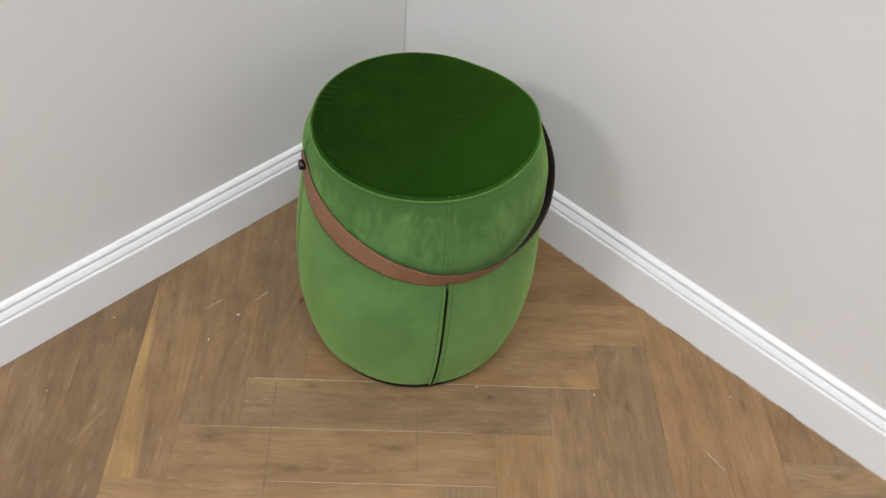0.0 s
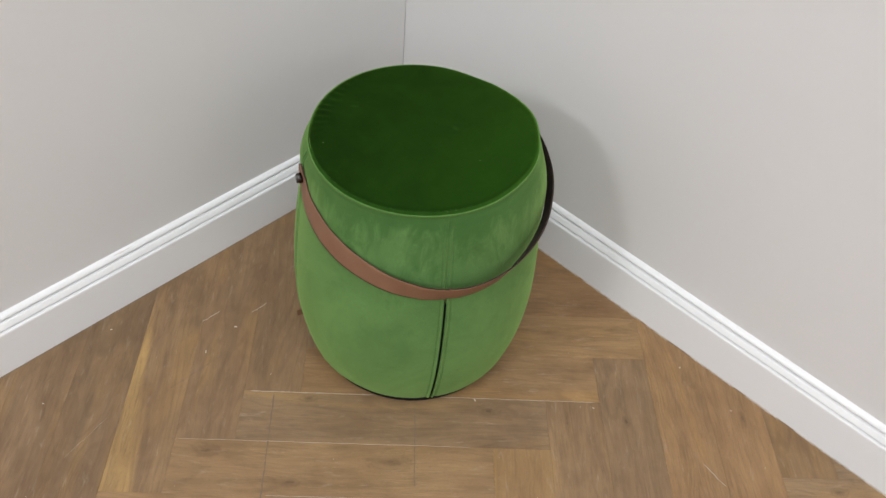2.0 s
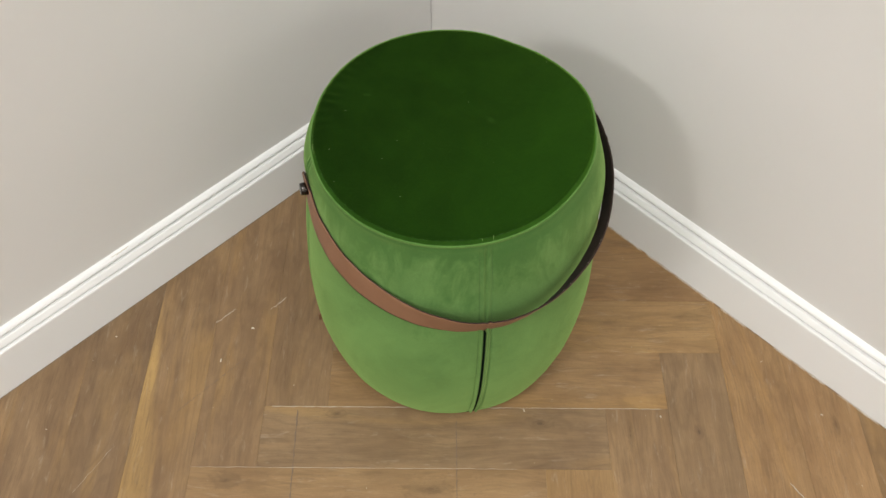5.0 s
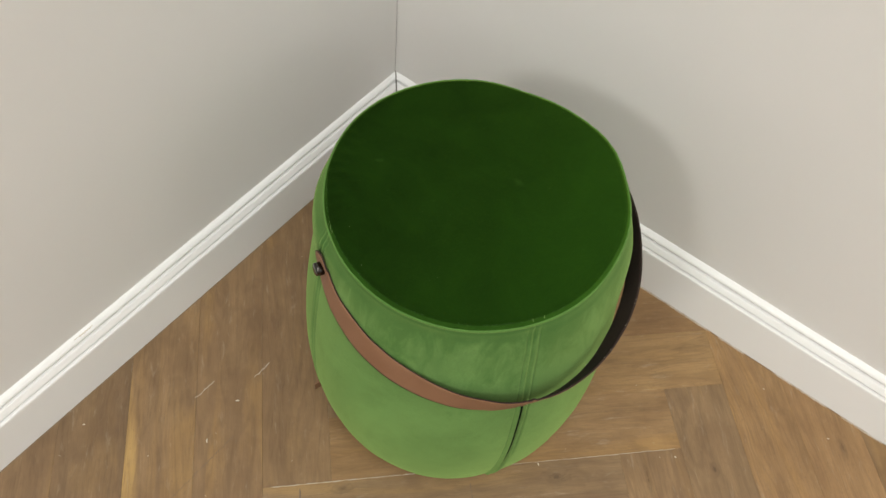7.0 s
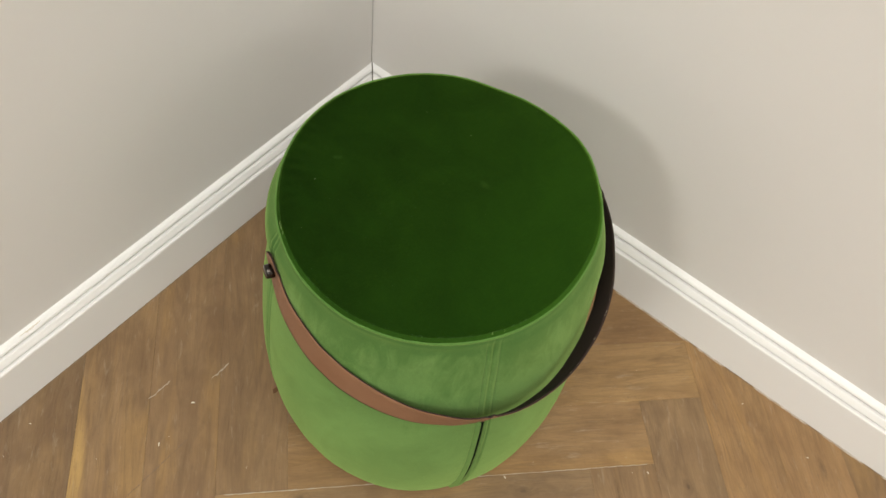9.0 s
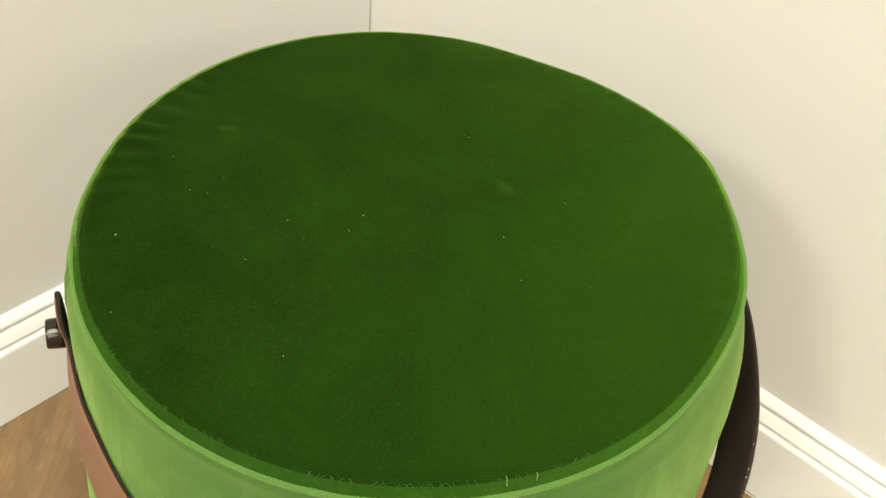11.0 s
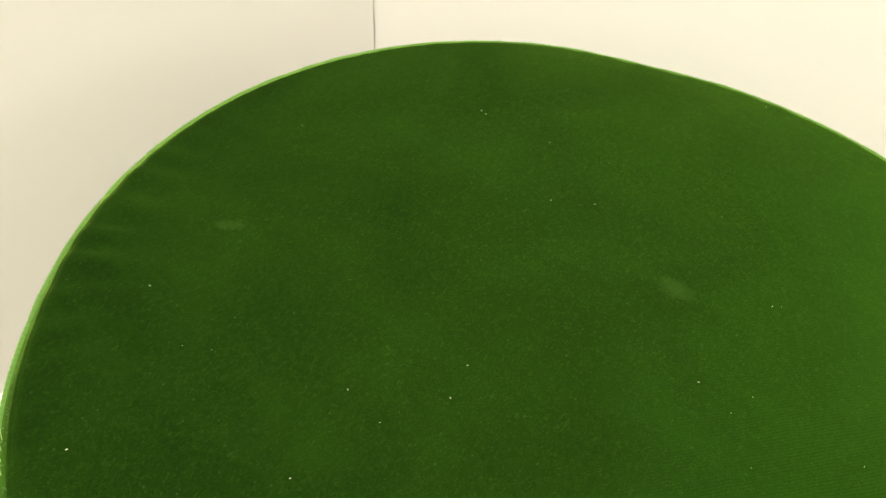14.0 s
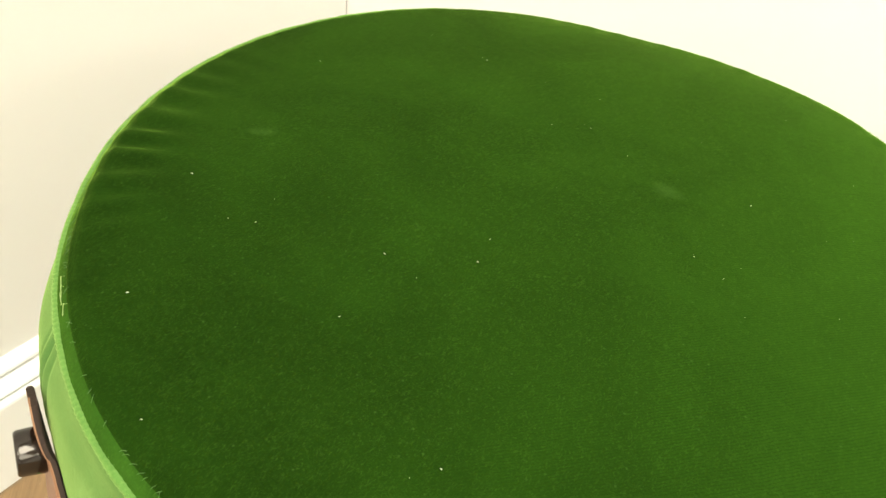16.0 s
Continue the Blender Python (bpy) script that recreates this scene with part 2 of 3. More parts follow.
def velvet(name, deep, light, seat, sheen, tint, rows=0.9):
    """Cut-pile velvet: soft sheen, brushed patches, fine pile."""
    m = Nodes(name)
    v = m.coords()
    brush = m.noise(m.coords((7, 7, 5)), 1.0, 5, 0.6, 1.4)
    cloud = m.noise(v, 17, 4, 0.6, 0.6)
    pile = m.noise(v, 1700, 2, 0.6)
    fuzz = m.noise(m.coords((1300, 650, 900)), 1.0, 4, 0.8, 1.6)
    tuft = m.noise(m.coords((330, 520, 420)), 1.0, 4, 0.7)
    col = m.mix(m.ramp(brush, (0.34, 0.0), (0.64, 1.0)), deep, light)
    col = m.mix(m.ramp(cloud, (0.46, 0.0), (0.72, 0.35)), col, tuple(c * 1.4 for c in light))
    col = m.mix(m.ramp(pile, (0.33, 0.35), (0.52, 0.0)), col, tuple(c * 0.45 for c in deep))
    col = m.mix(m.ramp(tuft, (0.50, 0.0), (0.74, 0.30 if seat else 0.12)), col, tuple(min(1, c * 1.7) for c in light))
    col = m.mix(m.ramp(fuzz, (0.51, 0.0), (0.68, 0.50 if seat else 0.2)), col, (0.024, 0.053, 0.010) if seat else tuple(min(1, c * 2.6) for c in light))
    if seat:
        # the seat's uneven light put into colour and sheen: dull on one side, brighter on the other, where the rows of
        # the weave show
        tc = m.node("ShaderNodeTexCoord")
        at = m.node("ShaderNodeSeparateXYZ")
        m.link(tc.outputs["Object"], at.inputs[0])
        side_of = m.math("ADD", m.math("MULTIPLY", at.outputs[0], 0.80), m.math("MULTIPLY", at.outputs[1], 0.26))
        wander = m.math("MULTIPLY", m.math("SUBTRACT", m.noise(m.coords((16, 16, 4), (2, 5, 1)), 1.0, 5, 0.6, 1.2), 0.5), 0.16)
        lit_side = m.ramp(m.math("ADD", m.math("ADD", side_of, wander), 0.5), (0.37, 0.0), (0.62, 1.0))
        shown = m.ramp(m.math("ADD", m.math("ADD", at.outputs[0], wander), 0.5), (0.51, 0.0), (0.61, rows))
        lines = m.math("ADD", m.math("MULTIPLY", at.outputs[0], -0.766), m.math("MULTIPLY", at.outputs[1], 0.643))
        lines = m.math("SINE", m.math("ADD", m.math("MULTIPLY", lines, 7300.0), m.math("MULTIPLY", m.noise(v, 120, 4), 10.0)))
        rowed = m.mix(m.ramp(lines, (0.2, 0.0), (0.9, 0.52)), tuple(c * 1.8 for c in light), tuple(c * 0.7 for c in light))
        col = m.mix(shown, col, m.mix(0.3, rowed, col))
        col = m.mix(1.0, col, m.ramp(lit_side, (0.0, 0.75), (1.0, 1.0)), "MULTIPLY")
        # the silk of the pile: by the painted bright side, in soft clouds, and hair by hair
        sheen = m.math("MULTIPLY", m.math("ADD", m.math("MULTIPLY", lit_side, 0.98), m.math("ADD", m.math("MULTIPLY", m.math("SUBTRACT", cloud, 0.5), 0.80), 0.55)), sheen)
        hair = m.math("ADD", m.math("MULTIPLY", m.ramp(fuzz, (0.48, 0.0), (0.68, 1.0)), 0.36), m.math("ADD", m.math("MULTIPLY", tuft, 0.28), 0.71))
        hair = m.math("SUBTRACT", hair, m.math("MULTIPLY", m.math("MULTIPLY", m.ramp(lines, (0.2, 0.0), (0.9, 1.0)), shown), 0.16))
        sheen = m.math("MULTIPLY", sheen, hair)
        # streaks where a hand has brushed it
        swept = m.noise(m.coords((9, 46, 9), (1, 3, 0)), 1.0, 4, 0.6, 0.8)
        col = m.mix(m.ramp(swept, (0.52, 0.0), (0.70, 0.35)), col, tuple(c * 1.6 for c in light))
        # two rubbed marks and a fine dust in the pile
        for cx, cy, sx, sy, turn in ((0.0290, 0.0275, 0.0066, 0.0045, -8), (-0.0905, -0.0380, 0.0070, 0.0026, 35)):
            mp = m.node("ShaderNodeMapping", vector_type="TEXTURE")
            mp.inputs["Location"].default_value = (cx, cy, 0.4)
            mp.inputs["Rotation"].default_value = (0, 0, radians(turn))
            mp.inputs["Scale"].default_value = (sx, sy, 0.05)
            m.link(tc.outputs["Object"], mp.inputs["Vector"])
            ln = m.node("ShaderNodeVectorMath", operation="LENGTH")
            m.link(mp.outputs[0], ln.inputs[0])
            rag = m.math("ADD", ln.outputs["Value"], m.math("MULTIPLY", m.math("SUBTRACT", m.noise(v, 420, 3), 0.5), 1.4))
            col = m.mix(m.ramp(rag, (0.25, 0.17), (1.0, 0.0)), col, (0.05, 0.11, 0.025))
        dust = m.node("ShaderNodeTexVoronoi", feature="F1")
        m.link(v, dust.inputs["Vector"])
        dust.inputs["Scale"].default_value = 520
        pick = m.node("ShaderNodeSeparateColor")
        m.link(dust.outputs["Color"], pick.inputs[0])
        spot = m.math("MULTIPLY", m.ramp(dust.outputs["Distance"], (0.05, 0.22), (0.24, 0.0)), m.math("GREATER_THAN", pick.outputs[1], 0.92))
        col = m.mix(spot, col, (0.06, 0.12, 0.035))
    else:
        # pile brushed the other way in streaky patches; more and darker with height, up to the rim
        at = m.node("ShaderNodeSeparateXYZ")
        m.link(v, at.inputs[0])
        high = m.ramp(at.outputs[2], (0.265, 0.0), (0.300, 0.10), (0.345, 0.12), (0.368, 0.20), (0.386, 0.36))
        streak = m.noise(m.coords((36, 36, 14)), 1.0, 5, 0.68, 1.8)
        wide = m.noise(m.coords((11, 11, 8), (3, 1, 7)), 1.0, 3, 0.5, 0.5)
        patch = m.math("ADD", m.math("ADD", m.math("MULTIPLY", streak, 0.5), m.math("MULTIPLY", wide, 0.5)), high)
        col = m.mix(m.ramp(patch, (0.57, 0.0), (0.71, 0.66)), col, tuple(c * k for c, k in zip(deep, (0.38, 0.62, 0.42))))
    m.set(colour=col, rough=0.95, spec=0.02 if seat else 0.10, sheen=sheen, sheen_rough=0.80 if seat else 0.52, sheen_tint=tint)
    first = m.bump(brush, 0.25, 0.0012)
    second = m.bump(tuft, 0.12, 0.0004, first)
    third = m.bump(pile, 0.30, 0.0003, second)
    if seat:
        # the tips of the pile catch the light where it is seen edge-on
        tips = m.node("ShaderNodeBsdfSheen")
        tips.inputs["Color"].default_value = (*TIPS, 1)
        tips.inputs["Roughness"].default_value = 0.24
        m.link(third, tips.inputs["Normal"])
        both = m.node("ShaderNodeAddShader")
        m.link(m.bsdf.outputs[0], both.inputs[0])
        m.link(tips.outputs[0], both.inputs[1])
        m.link(both.outputs[0], m.tree.nodes["Material Output"].inputs["Surface"])
    return m.mat


# one velvet: its shaded and lit look is put into these four colours
SEAT_VELVET_SHADED = velvet("seat_velvet_shaded", (0.0016, 0.0080, 0.0008), (0.0030, 0.0130, 0.0013), True, 0.130, (0.203, 0.565, 0.049))
RIM_VELVET_HALF_SHADED = velvet("rim_velvet_half_shaded", (0.007, 0.028, 0.0035), (0.013, 0.046, 0.006), True, 0.17, (0.25, 0.62, 0.07), 0.0)
PIPING_VELVET_BRIGHT = velvet("piping_velvet_bright", (0.110, 0.208, 0.056), (0.160, 0.285, 0.082), False, 0.45, (0.62, 0.87, 0.30))
SIDE_VELVET_LIT = velvet("side_velvet_lit", (0.062, 0.138, 0.040), (0.098, 0.198, 0.060), False, 0.34, (0.60, 0.86, 0.26))


def leather(name, colour, dark, rough):
    m = Nodes(name)
    v = m.coords()
    cells = m.voronoi(v, 900)
    cloud = m.noise(v, 35, 4)
    m.set(colour=m.mix(m.ramp(cloud, (0.3, 0.0), (0.7, 1.0)), dark, colour), rough=m.ramp(cloud, (0.3, rough - 0.05), (0.7, rough + 0.08)), spec=0.35)
    m.bump(cells, 0.35, 0.0004)
    return m.mat


LEATHER = leather("brown_leather", (0.212, 0.108, 0.061), (0.178, 0.087, 0.048), 0.55)
SUEDE = leather("dark_leather_back", (0.030, 0.017, 0.013), (0.020, 0.011, 0.009), 0.85)


def plain(name, colour, rough, metal=0.0, spec=0.5):
    m = Nodes(name)
    n = m.noise(m.coords(), 300, 3)
    m.set(colour=m.mix(n, tuple(c * 0.85 for c in colour), tuple(min(1, c * 1.1) for c in colour)), rough=rough, metal=metal, spec=spec)
    return m.mat


STUD = plain("black_nickel", (0.06, 0.055, 0.052), 0.14, 1.0)
THREAD = plain("green_thread", (0.040, 0.100, 0.022), 0.8)
HALO_PILE = plain("halo_pile", (0.17, 0.29, 0.08), 0.9, spec=0.1)
LOOSE_THREAD = plain("pale_thread", (0.38, 0.50, 0.20), 0.8)
LINT = plain("white_lint", (0.55, 0.56, 0.48), 0.9)
CRUMB = plain("pale_dust", (0.72, 0.66, 0.55), 0.9)
PENCIL = plain("scratch_dirt", (0.17, 0.12, 0.085), 0.8)
SCUFF = plain("pale_scuff", (0.42, 0.36, 0.29), 0.7)
SEAM_SHADE = plain("dark_seam_shade", (0.004, 0.010, 0.005), 0.95, spec=0.05)
CONTACT_SHADE = plain("contact_shade_black", (0.012, 0.012, 0.012), 0.9, spec=0.1)


# ---- building helpers ----
def mesh(name, verts, faces, material, smooth=False):
    me = bpy.data.meshes.new(name)
    me.from_pydata([tuple(v) for v in verts], [], faces)
    me.validate()
    me.update()
    for mat in material if isinstance(material, (list, tuple)) else (material,):
        me.materials.append(mat)
    if smooth:
        me.shade_smooth()
    return me


def part(name, me, parent, label="", m=None):
    """One mesh object under a thing or under a part."""
    ob = new(name, me)
    ob.parent = parent
    if m is not None:
        ob.matrix_basis = m
    return tagged(ob, label)


def grid(rows, closed):
    """Vertices and faces of a sheet through rows of points; closed: each row is a ring."""
    n = len(rows[0])
    verts = [p for r in rows for p in r]
    faces = []
    for i in range(len(rows) - 1):
        for j in range(n if closed else n - 1):
            k = (j + 1) % n
            faces.append((i * n + j, i * n + k, (i + 1) * n + k, (i + 1) * n + j))
    return verts, faces


def box(x0, y0, z0, x1, y1, z1):
    v = [(x, y, z) for z in (z0, z1) for y in (y0, y1) for x in (x0, x1)]
    return v, [(0, 2, 3, 1), (4, 5, 7, 6), (0, 1, 5, 4), (1, 3, 7, 5), (3, 2, 6, 7), (2, 0, 4, 6)]


def joined(pieces):
    verts, faces = [], []
    for v, f in pieces:
        b = len(verts)
        verts += list(v)
        faces += [tuple(i + b for i in g) for g in f]
    return verts, faces


def tube(points, radius, sides=5):
    """A thin thread along points."""
    pts = [Vector(p) for p in points]
    rows = []
    for i, p in enumerate(pts):
        d = (pts[min(i + 1, len(pts) - 1)] - pts[max(i - 1, 0)]).normalized()
        a = d.orthogonal().normalized()
        b = d.cross(a)
        r = radius * (0.55 if i in (0, len(pts) - 1) else 1.0)
        rows.append([p + r * (math.cos(k * math.tau / sides) * a + math.sin(k * math.tau / sides) * b) for k in range(sides)])
    v, f = grid(rows, True)
    n = len(rows)
    f.append(tuple(range(sides - 1, -1, -1)))
    f.append(tuple((n - 1) * sides + k for k in range(sides)))
    return v, f


# ---- the room: walls, ceiling, skirting ----
def structure(name, v, f, material, label, category, smooth=False):
    return tagged(new(name, mesh(name, v, f, material, smooth)), label, category, kind="structure")


SLOT = 0.0018  # the open joint in the corner
structure("wall_west", *box(-0.12, -ROOM, 0, 0, -SLOT, HIGH), WALL, "plain warm grey painted wall above a white skirting", "wall")
structure("wall_north", *box(-0.12, 0, 0, ROOM, 0.12, HIGH), WALL, "plain warm grey painted wall meeting the corner joint", "wall")
structure("wall_east", *box(ROOM, -ROOM, 0, ROOM + 0.12, 0.12, HIGH), WALL, "plain grey painted wall closing the room", "wall")
structure("wall_south", *box(-0.12, -ROOM - 0.12, 0, ROOM + 0.12, -ROOM, HIGH), WALL, "plain grey painted wall closing the room", "wall")
structure("ceiling", *box(-0.12, -ROOM - 0.12, HIGH, ROOM + 0.12, 0.12, HIGH + 0.1), CEIL, "plain white painted ceiling", "ceiling")
structure("corner_joint", *box(-0.010, -SLOT, 0, -0.006, 0, HIGH), CRACK, "dark open joint in the room corner", "joint")

# the moulding's section: distance from the wall, height
SECTION = [(0.0, 0.0), (0.0165, 0.0), (0.0172, 0.0008), (0.0172, 0.0752), (0.0168, 0.0770), (0.0160, 0.0780), (0.0152, 0.0782), (0.0105, 0.0782), (0.0105, 0.0807), (0.0134, 0.0809), (0.0136, 0.0822),
           (0.0122, 0.0852), (0.0104, 0.0888), (0.0092, 0.0904), (0.0038, 0.0905), (0.0038, 0.0935), (0.0074, 0.0937), (0.0076, 0.0950),
           (0.0070, 0.0968), (0.0052, 0.0992), (0.0030, 0.1010), (0.0, 0.1020)]


def skirting(name, along_x, label):
    rows = []
    steps = 160
    for i in range(steps + 1):
        s = ROOM * (i / steps) ** 2
        wob = 0.00025 * noise.noise((s * 5, 3.1 if along_x else 8.2, 0))
        row = []
        for d, z in SECTION:
            a = max(s, d) if i == 0 else s + d * max(0.0, 1 - s / 0.05)
            row.append((a, -d - (wob if d > 0.001 else 0), z) if along_x else (d + (wob if d > 0.001 else 0), -a, z))
        rows.append(row)
    v, f = grid(rows, False)
    if along_x:
        f = [g[::-1] for g in f]
    ob = structure(name, v, f, TRIM, label, "skirting board")
    return ob


base_w = skirting("baseboard_west", False, "white gloss moulded skirting board with a chipped edge")
base_n = skirting("baseboard_north", True, "white gloss moulded skirting board with gaps at the floor")
# mitre line in the corner
part("mitre_joint", mesh("mitre_joint", [(d + 0.0004 + e, -d - 0.0004 + e, z + 0.0004) for d, z in SECTION[1:] for e in (-0.0006, 0.0006)],
                         [(2 * i, 2 * i + 1, 2 * i + 3, 2 * i + 2) for i in range(len(SECTION) - 2)], CRACK), base_n, "thin dark mitre line")


def ragged_strip(points, width, z, seed, thick=0.0004):
    """A thin ragged strip along points on the floor."""
    rnd = random.Random(seed)
    top = []
    for i, (x, y) in enumerate(points):
        a, b = points[max(i - 1, 0)], points[min(i + 1, len(points) - 1)]
        dx, dy = b[0] - a[0], b[1] - a[1]
        n = math.hypot(dx, dy) or 1
        w = width * (0.35 + 0.9 * rnd.random()) * (0.25 if i in (0, len(points) - 1) else 1)
        ox, oy = -dy / n * w / 2, dx / n * w / 2
        top.append([(x + ox, y + oy, z), (x + ox * 0.6, y + oy * 0.6, z + thick), (x - ox * 0.6, y - oy * 0.6, z + thick), (x - ox, y - oy, z)])
    return grid(top, False)


def line(a, b, n, shake, seed):
    rnd = random.Random(seed)
    return [(a[0] + (b[0] - a[0]) * i / n + rnd.uniform(-shake, shake), a[1] + (b[1] - a[1]) * i / n + rnd.uniform(-shake, shake)) for i in range(n + 1)]


# sealant and dirt along the skirting's foot
part("sealant_bead", mesh("sealant_bead", *joined([ragged_strip(line((a, -0.0184), (b, -0.0184), max(3, int((b - a) / 0.006)), 0.0003, i), 0.0014, 0.0002, i, 0.0007)
     for i, (a, b) in enumerate(((0.36, 0.47), (0.478, 0.60), (0.612, 0.655), (0.70, 0.78), (0.80, 0.86), (0.885, 1.10)))]), SEALANT), base_n, "broken pale sealant line")
part("floor_gap", mesh("floor_gap", *joined([ragged_strip(line((a, -0.0182), (b, -0.0182), max(3, int((b - a) / 0.008)), 0.0003, i), 0.0018, 0.0003, i, 0.0002)
     for i, (a, b) in enumerate(((0.30, 0.36), (0.60, 0.613), (0.655, 0.70), (0.775, 0.803), (0.86, 0.89)))]), JOINT), base_n, "dark gap under the skirting")
part("floor_gap", mesh("floor_gap", *ragged_strip(line((0.0179, -0.12), (0.0179, -1.2), 140, 0.0004, 4), 0.0018, 0.0003, 9, 0.0003), JOINT), base_w, "thin dark gap under the skirting")
# the chip on the west board's top edge
part("chip", mesh("chip", *joined([ragged_strip(line((0.0040, -0.580), (0.0040, -0.608), 14, 0.0004, 2), 0.0022, 0.1000, 5, 0.0003),
     ragged_strip(line((0.0050, -0.590), (0.0048, -0.600), 6, 0.0003, 3), 0.0014, 0.0992, 6, 0.0003)]), SEALANT), base_w, "chipped paint showing beige filler")


# ---- the pouf ----
CX, CY = 0.3475, -0.3045
TOP = 0.4002
RIM = 0.1498
BODY = np.polyfit((0, 0.077, 0.154, 0.231, 0.308, 0.385), (0.1507, 0.175, 0.1747, 0.1715, 0.165, 0.1496), 3)
SEAMS = [-32.6, -121.0, 57.0, 147.0]


def near(a, b):
    """The angle from b to a in degrees, -180 to 180."""
    return (a - b + 180) % 360 - 180


def hump(x, w):
    return math.exp(-(x / w) ** 2)


def outline(deg):
    """How far the soft rim strays from a circle."""
    return 0.0052 * hump(near(deg, 62), 15) - 0.0034 * hump(near(deg, 106), 14) + 0.0022 * hump(near(deg, 143), 22) + 0.0017 * hump(near(deg, -42), 38) \
        - 0.0017 * hump(near(deg, -146), 30) - 0.0016 * hump(near(deg, 6), 14) + 0.0005 * noise.noise((math.cos(radians(deg)) * 3, math.sin(radians(deg)) * 3, 0.7))


def lean(seam, z):
    """The front seam runs a little aslant below the strap."""
    return -1.3 * max(0.0, 1 - z / 0.25) if seam == SEAMS[0] else 0.0


def body_radius(deg, z):
    r = float(np.polyval(BODY, z))
    r += outline(deg) * min(1, max(0, (z - 0.12) / 0.16))
    if z < 0.028:
        r -= 0.021 * (1 - z / 0.028) ** 2
    # soft unevenness, creases below the rim
    c, s = math.cos(radians(deg)), math.sin(radians(deg))
    r += 0.0011 * noise.noise((c * 2.6, s * 2.6, z * 9)) + 0.0004 * noise.noise((c * 9, s * 9, z * 18))
    high = min(1, max(0, (z - 0.27) / 0.08)) * (1 if z < 0.375 else max(0, (0.387 - z) / 0.012))
    front = hump(near(deg, -42), 42)
    r += 0.0013 * high * front * noise.noise((deg * 0.11 + z * 14, z * 16, 2.0))
    r += 0.0050 * hump(near(deg, 26), 40) * hump(z - 0.350, 0.030)
    r += 0.0075 * hump(near(deg, 50), 32) * hump(z - 0.315, 0.035)
    r += 0.0060 * hump(near(deg, -140), 30) * hump(z - 0.360, 0.022)
    for seam in SEAMS:
        d = near(deg, seam + lean(seam, z)) * math.pi / 180 * 0.165
        if abs(d) < 0.02:
            low = (1 if z < 0.247 else max(0.10, 1 - (z - 0.247) / 0.018)) if seam == SEAMS[0] else 0.08
            r += -0.0130 * low * hump(d, 0.0013) + 0.0026 * max(0.24, low) * hump(abs(d) - 0.0032, 0.0015) - 0.0009 * max(0.5, low) * hump(abs(d) - 0.0064, 0.0010) - 0.0006 * hump(d, 0.014)
    return r


def ring_angles():
    out = list(np.arange(-180, 180, 1.25))
    for seam in SEAMS:
        out = [a for a in out if abs(near(a, seam)) > 4.4] + [seam + d for d in np.arange(-4.3, 4.31, 0.124)]
    return sorted((a + 180) % 360 - 180 for a in out)


def on_ring(deg, r, z):
    return (r * math.cos(radians(deg)), r * math.sin(radians(deg)), z)


def raised(deg):
    """1 where the seat pad stands up at the back, 0 where it is sat down at the front."""
    return 1 / (1 + math.exp((abs(near(deg, 128)) - 80) / 8))


def ridge_radius(deg):
    """The piping's way round the seat: pulled in at the back, slack and lower at the front."""
    w = raised(deg)
    return RIM + outline(deg) + 0.0004 - 0.0056 * w + 0.0022 * hump(near(deg, -75), 38) - 0.0033 * hump(near(deg, 145), 25) + 0.0018 * hump(near(deg, -172), 28) - 0.0026 * (1 - w) * hump(near(deg, -145), 34)


def ridge_height(deg):
    return 0.3906 - 0.0022 * hump(near(deg, -70), 60) + 0.0026 * raised(deg) + 0.0020 * hump(near(deg, 150), 25) + 0.0015 * hump(near(deg, 70), 30)


pouf = tagged(new("pouf"), "round green velvet pouf with a brown leather carrying strap", "pouf")
pouf.location = (CX, CY, 0)

angles = ring_angles()
heights = list(np.linspace(0.0120, 0.034, 10)) + list(np.linspace(0.039, 0.362, 62)) + list(np.linspace(0.364, 0.3900, 22))
rows = []
for z in heights:
    row = []
    for a in angles:
        r = body_radius(a, z)
        k = min(1, max(0, (z - 0.368) / 0.022))
        k = k * k * (3 - 2 * k)
        r += (ridge_radius(a) + 0.0002 - r) * k - 0.0009 * (1 - raised(a)) * hump(z - 0.3852, 0.0028)
        row.append(on_ring(a, r, z + (ridge_height(a) - 0.3900) * k))
    rows.append(row)
rows = [[on_ring(a, 0.115, 0.0118) for a in angles]] + rows
v, f = grid(rows, True)
side = part("side_cover", mesh("side_cover", v, f, SIDE_VELVET_LIT, True), pouf, "green velvet side cover, painted in a lit tone, with stitched seams")

# the seat: a flat crown with a rolled edge and gathers
spread = list(np.linspace(0.0, 0.90, 46)) + list(np.linspace(0.91, 1.0, 14))
fine = list(np.arange(-180, 180, 0.9))


def seat_edge(a):
    return ridge_radius(a) - 0.0034 + 0.0032 * raised(a)


def seat_height(a, r):
    """The crown of the seat, a little higher towards the back."""
    edge = ridge_height(a) + 0.0026 + 0.0037 * (1 - raised(a))
    middle = TOP + 0.0022 * (r / RIM) * math.cos(radians(a - 50))
    return edge + (middle - edge) * (1 - (r / seat_edge(a)) ** 4)


rows = []
for s in spread:
    row = []
    for a in fine:
        r = seat_edge(a) * s
        z = seat_height(a, r) - 0.0018 * hump(s - 1, 0.014)
        gather = hump(near(a, -152), 20) * hump(s - 0.93, 0.065)
        z += 0.0008 * gather * math.sin(radians(a) * 66 + 3 * noise.noise((a * 0.07, s * 2, 0)))
        other = hump(s - 0.97, 0.03)
        z += 0.0004 * other * noise.noise((a * 0.35, 0, 1)) + 0.0008 * noise.noise((r * math.cos(radians(a)) * 14, r * math.sin(radians(a)) * 14, 5)) * min(1, (1 - s) * 12)
        row.append(on_ring(a, r, z))
    rows.append(row)
